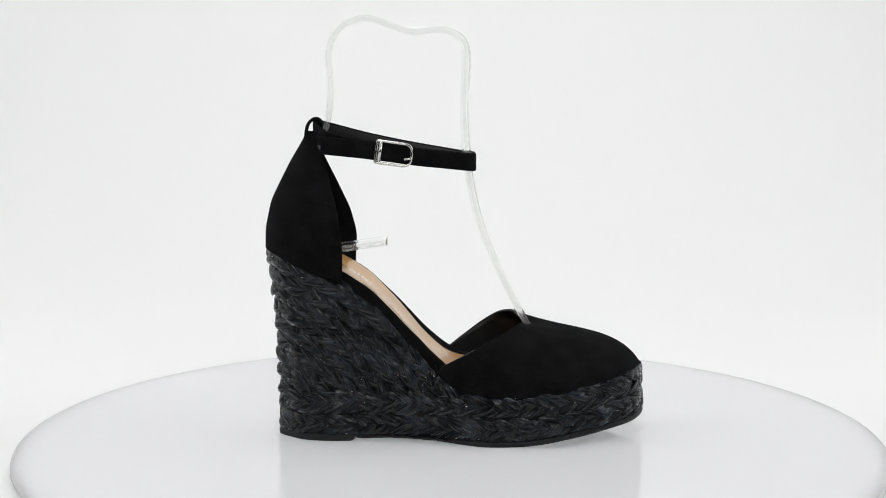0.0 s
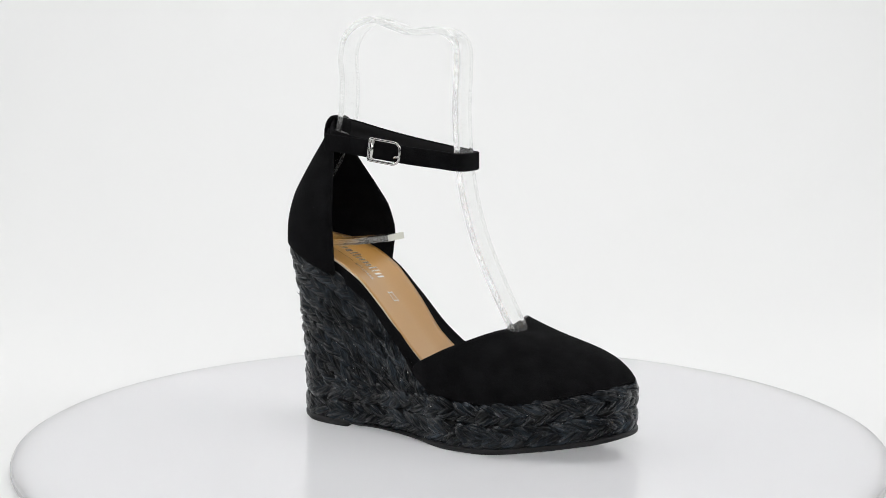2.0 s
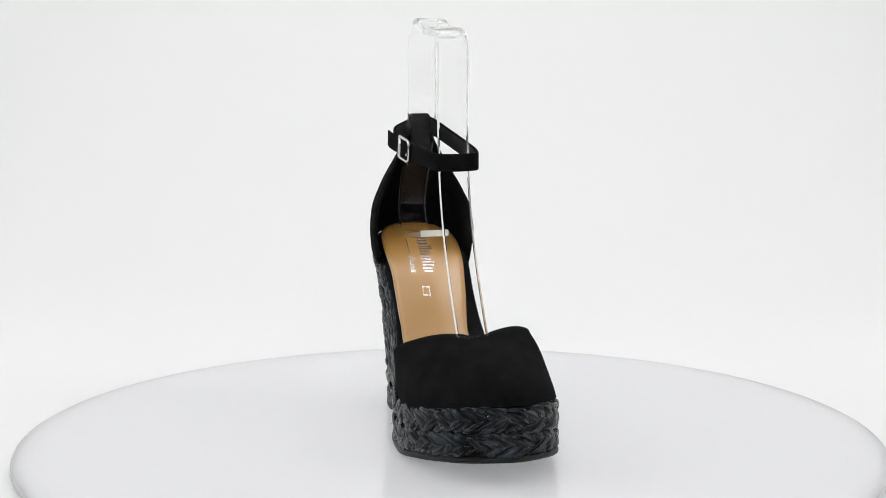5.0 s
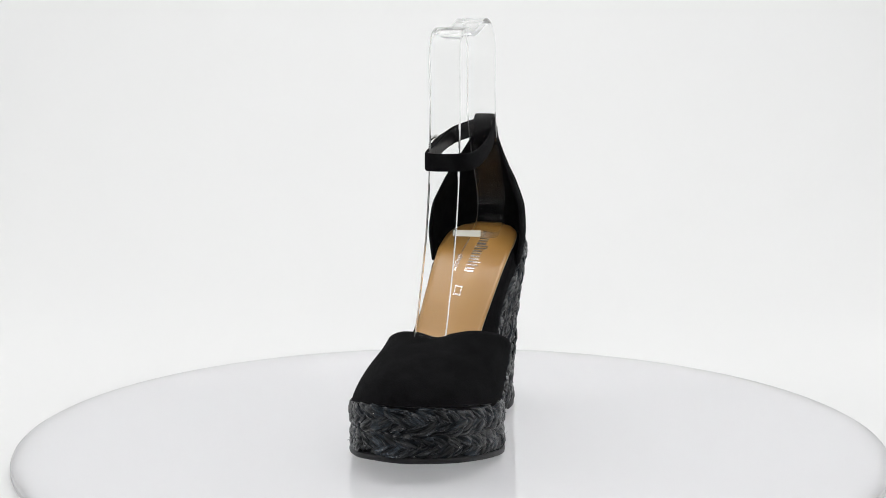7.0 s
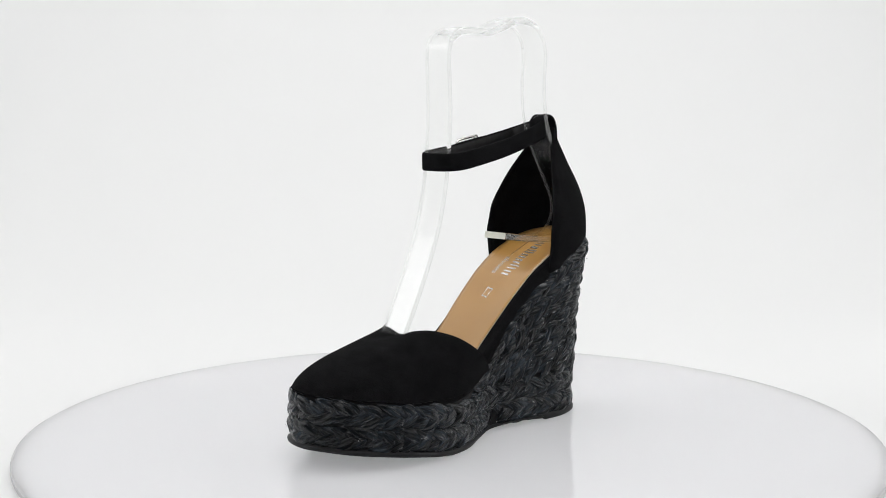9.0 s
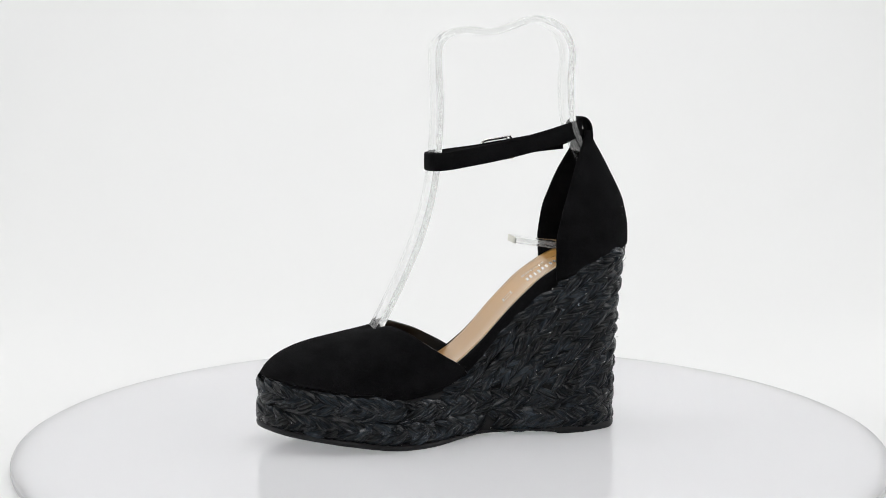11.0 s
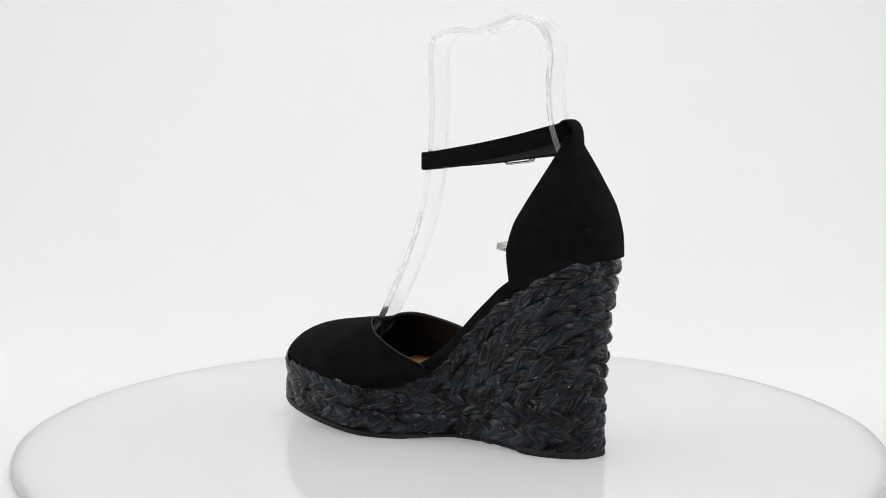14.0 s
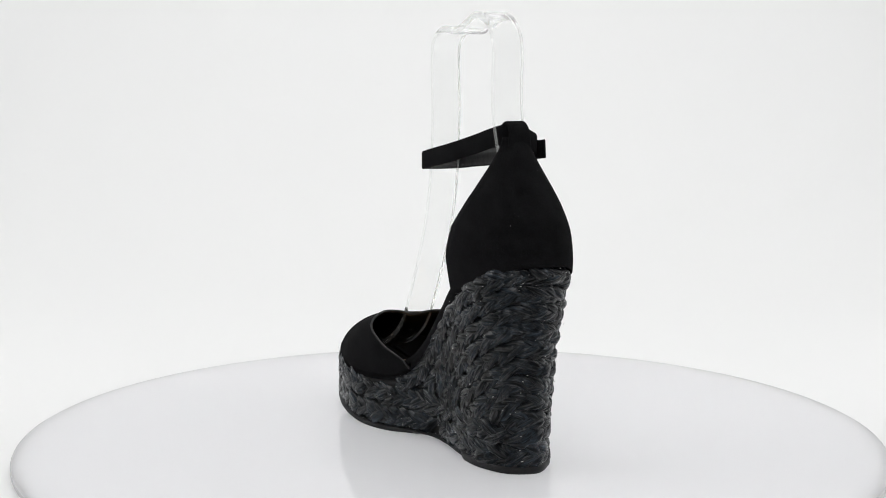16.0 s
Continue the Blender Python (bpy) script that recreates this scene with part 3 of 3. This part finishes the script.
def strap():
    ring = [(-84, 4, 194), (-82, -5, 190.8), (-76, -14.5, 187), (-64, -17.5, 184), (-47, -17.5, 181.2), (-23, -16.5, 177.5), (0, -14.5, 175), (8, -13.5, 174), (13.4, -10, 173.5), (14.8, 1, 173.5),
            (13.4, 11, 173.8), (7, 15, 174.3), (-5, 17, 176.3), (-30, 17, 180.8), (-55, 15, 186.4), (-74, 12, 191.6), (-81, 9, 193.5)]
    path = spline(ring, 110, closed=True)
    verts, faces = ribbon(path, [(0, 0, 1)] * len(path), 5.6, 1.0, closed=True)
    me = outward(mesh_from("ankle_strap", verts, faces))
    me.materials.append(SUEDE)
    me.materials.append(LINING)
    k = len(verts) // 110
    for i, p in enumerate(me.polygons):
        p.material_index = 1 if i % k == k - 1 else 0
    ob = part("ankle_strap", me, None, SHOE, "narrow black suede ankle strap lined with leather")
    return ob


STRAP = strap()


def strap_end():
    """The loose end that comes back out of the buckle and lies over the strap."""
    path = spline([(-27, -18.2, 178.2), (-40, -19.4, 180), (-55, -19.6, 182), (-70, -19.4, 183.6), (-80, -18.2, 184.6)], 24)
    verts, faces = ribbon(path, [(0, 0, 1)] * len(path), 5.5, 0.8)
    part("strap_end", outward(mesh_from("strap_end", verts, faces)), SUEDE, STRAP, "loose black suede strap end")


strap_end()


def buckle():
    o = Vector((-36.0, -20.2, 179.4))
    ex = Vector((24, 0.6, -3.4)).normalized()
    ez = Vector((0, 0, 1))
    ez = (ez - ex * ez.dot(ex)).normalized()
    ey = ez.cross(ex)

    def bar(pts, r, closed):
        pts = np.array([tuple(o + ex * a + ez * c + ey * b) for a, b, c in pts])
        n = len(pts)
        rows = []
        for i in range(n):
            t = Vector(pts[(i + 1) % n if closed else min(i + 1, n - 1)] - pts[(i - 1) % n if closed else max(i - 1, 0)]).normalized()
            s = t.cross(ey).normalized()
            rows.append([tuple((Vector(pts[i]) + s * math.cos(k * math.pi / 4) * r + ey * math.sin(k * math.pi / 4) * r * 0.8) / 1000) for k in range(8)])
        v, f = grid(rows, wrap_u=closed, wrap_v=True)
        if not closed:
            f += [tuple(range(8))[::-1], tuple(range((n - 1) * 8, n * 8))]
        return outward(mesh_from("bar", v, f))

    w, h = 10.8, 6.7
    pts = []
    for cx, cz, a0, r in ((w, h, 0, 4.6), (-w, h, 90, 1.0), (-w, -h, 180, 1.0), (w, -h, 270, 4.6)):
        for k in range(6):
            a = math.radians(a0 + 90 * k / 5)
            pts.append((cx - math.copysign(r, cx) + r * math.cos(a), 0.0, cz - math.copysign(r, cz) + r * math.sin(a)))
    ob = part("buckle", bar(pts, 0.85, True), CHROME, STRAP, "small silver rectangular buckle")
    part("bar", bar([(-w + 2.2, 0.3, h), (-w + 2.2, 0.3, -h)], 1.25, False), CHROME, ob, "flat silver hinge bar")
    part("prong", bar([(w - 4.2, -0.6, -2.6), (w - 2, -1.0, -1.9), (w + 0.6, -1.2, -1.2)], 0.75, False), CHROME, ob)


buckle()


def lint():
    """Specks of pale dust caught in the suede."""
    rng = random.Random(3)
    verts, faces = [], []
    for name, count in (("vamp", 22), ("heel_counter", 16)):
        me = bpy.data.meshes[name]
        for i in rng.sample(range(len(me.vertices)), count):
            v, n = me.vertices[i].co, me.vertices[i].normal
            if n.dot(v - Vector((0.01 if name == "vamp" else -0.085, 0, v.z - 0.02))) < 0:
                n = -n
            c = v + n * (0.0003 if name == "vamp" else 0.0018)
            r = rng.uniform(0.00012, 0.00026)
            k = len(verts)
            verts += [c + Vector((r, 0, 0)), c + Vector((-r * 0.5, r, 0)), c + Vector((-r * 0.5, -r, r * 0.4)), c + Vector((0, 0, r * 1.3))]
            faces += [(k, k + 1, k + 3), (k + 1, k + 2, k + 3), (k + 2, k, k + 3), (k, k + 2, k + 1)]
    tagged(part("lint", mesh_from("lint", verts, faces, smooth=False), LINT_GLINT, SHOE, "pale specks of dust on the suede"), kind="stuff")


lint()


# ---------------------------------------------------------------- print on the insole
def lay(points, faces, x0, y0, turn, lift=0.14):
    """A flat drawing in mm, turned and laid on the insole."""
    c, d = math.cos(radians(turn)), math.sin(radians(turn))
    verts = []
    for x, y in points:
        px, py = x0 + x * c - y * d, y0 - 3.5 + x * d + y * c
        verts.append((px / 1000, py / 1000, (bed_z(px, py) + lift) / 1000))
    me = mesh_from("print", verts, faces, smooth=False)
    if me.polygons and me.polygons[0].normal.z < 0:
        me.flip_normals()
    return me


def bars_drawing(bars):
    pts, faces = [], []
    for x, y, w, h in bars:
        k, n = len(pts), max(1, int(w / 2))
        for i in range(n + 1):
            pts += [(x + w * i / n, y), (x + w * i / n, y + h)]
        faces += [(k + 2 * i, k + 2 * i + 2, k + 2 * i + 3, k + 2 * i + 1) for i in range(n)]
    return pts, faces


def prints():
    # the maker's mark, as plain bars
    letters = [(3.6, 6.5), (2.4, 6.5), (3.6, 9.0), (3.6, 6.5), (3.6, 6.5), (1.0, 9.0), (1.0, 8.0), (3.4, 6.5)]
    x = -83.0
    turn = -7.0
    for w, h in letters:
        dx = x + 48.0
        me = lay(*bars_drawing([(0, 0, w, h)] if w < 2 else [(0, 0, 1.2, h), (w - 1.2, 0, 1.2, h)]), -48 + dx * math.cos(radians(turn)), 0.5 + dx * math.sin(radians(turn)), turn)
        part("print_bar", me, SILVER, INSOLE)
        x += w + 1.5
    part("print_line", lay(*bars_drawing([(0, 0, 17, 0.55)]), -83, -2.6, turn), SILVER, INSOLE)
    # the word under it
    cu = bpy.data.curves.new("word", "FONT")
    cu.body, cu.size = "shoes", 6.4
    ob = new("word", cu)
    me = bpy.data.meshes.new_from_object(ob.evaluated_get(bpy.context.evaluated_depsgraph_get()))
    bpy.data.objects.remove(ob)
    pts = [(v.co.x, v.co.y) for v in me.vertices]
    faces = [tuple(p.vertices) for p in me.polygons]
    part("print_word", lay(pts, faces, -64.5, -6.0, turn), SILVER, INSOLE, "small word in silver foil")
    # leather hide symbol: a four-legged outline
    def hide(k):
        out = []
        for i in range(48):
            a = 2 * math.pi * i / 48
            r = 1 + 0.22 * math.cos(4 * a + math.pi) + 0.06 * math.cos(8 * a)
            out.append((2.9 * k * r * math.cos(a) * 1.05, 2.7 * k * r * math.sin(a)))
        return out
    pts = hide(1.0) + hide(0.78)
    faces = [(i, (i + 1) % 48, 48 + (i + 1) % 48, 48 + i) for i in range(48)]
    part("hide_mark", lay(pts, faces, -38.7, -0.8, turn), SILVER, INSOLE, "hide-shaped outline in silver foil")


prints()


# ---------------------------------------------------------------- clear display form standing in the sandal
def display_form():
    def strip_mesh(pts, half_w, half_t, mat):
        """A square-edged bent sheet; the four sides keep their own normals."""
        n = len(pts)
        tan = np.gradient(pts, axis=0)
        tan /= np.linalg.norm(tan, axis=1)[:, None]
        across = np.array([(0, 1.0, 0)] * n)
        across -= tan * (across * tan).sum(1)[:, None]
        across /= np.linalg.norm(across, axis=1)[:, None]
        nor = np.cross(tan, across)
        e = 0.35
        corner = [(half_w - e, half_t), (-half_w + e, half_t), (-half_w, half_t - e), (-half_w, -half_t + e), (-half_w + e, -half_t), (half_w - e, -half_t), (half_w, -half_t + e), (half_w, half_t - e)]
        rows = [[(pts[i] + across[i] * a + nor[i] * b) / 1000 for a, b in corner] for i in range(n)]
        verts, faces = grid(rows, wrap_v=True)
        faces += [tuple(range(8))[::-1], tuple(range((n - 1) * 8, n * 8))]
        me = outward(mesh_from("strip", verts, faces))
        me.set_sharp_from_angle(angle=radians(30))
        # the two cut edges get the pale material that imitates light piped inside the sheet
        me.materials.append(mat)
        me.materials.append(EDGE)
        for i, p in enumerate(me.polygons):
            p.material_index = 1 if i < (n - 1) * 8 and i % 8 in (2, 6) else 0
        return me

    root = new("display_form")
    tagged(root, "clear bent acrylic shoe form standing inside the sandal", "display stand")
    side = [(84, 45), (72, 50), (60, 57.5), (51, 66.5), (43, 80), (30, 106), (19, 133), (11.5, 165), (8.5, 203), (9.5, 238), (6, 249), (-6, 254), (-24, 253), (-37, 256.5), (-51, 261),
            (-64, 258), (-72, 250), (-75, 238), (-74, 221), (-76, 198), (-84, 178), (-97, 156), (-104, 140), (-101, 127), (-90, 119.5), (-72, 119.5), (-40, 124)]
    pts = spline([(x, np.interp(x, [-105, -60, 0, 90], [4.5, 3.0, -1.5, -1.0]), z) for x, z in side], 150)
    me = strip_mesh(pts, 9.4, 2.1, ACRYLIC)
    ob = part("strip", me, None, root, "bent strip of clear acrylic")
    ob.visible_shadow = False
    e = pts[-1]
    d = (pts[-1] - pts[-2]) / np.linalg.norm(pts[-1] - pts[-2])
    part("sawn_end", strip_mesh(np.array([e + d * 0.03, e + d * 0.5]), 9.3, 2.05, FROSTED), None, root, "pale sawn end face")
    return root


FORM = display_form()


# ---------------------------------------------------------------- motion: everything on the turntable goes round with it
def motions():
    rows = [(k * 0.5, pose(0, 0, 0, 0, 0, 4.4 - 15.38 * k * 0.5)) for k in range(33)]
    walk(TABLE, rows)
    # the sandal and the form in it stand two millimetres lower than their own zero
    rows = [(t, pose(0, 0, -0.002) @ m) for t, m in rows]
    walk(SHOE, rows)
    walk(FORM, rows)


motions()
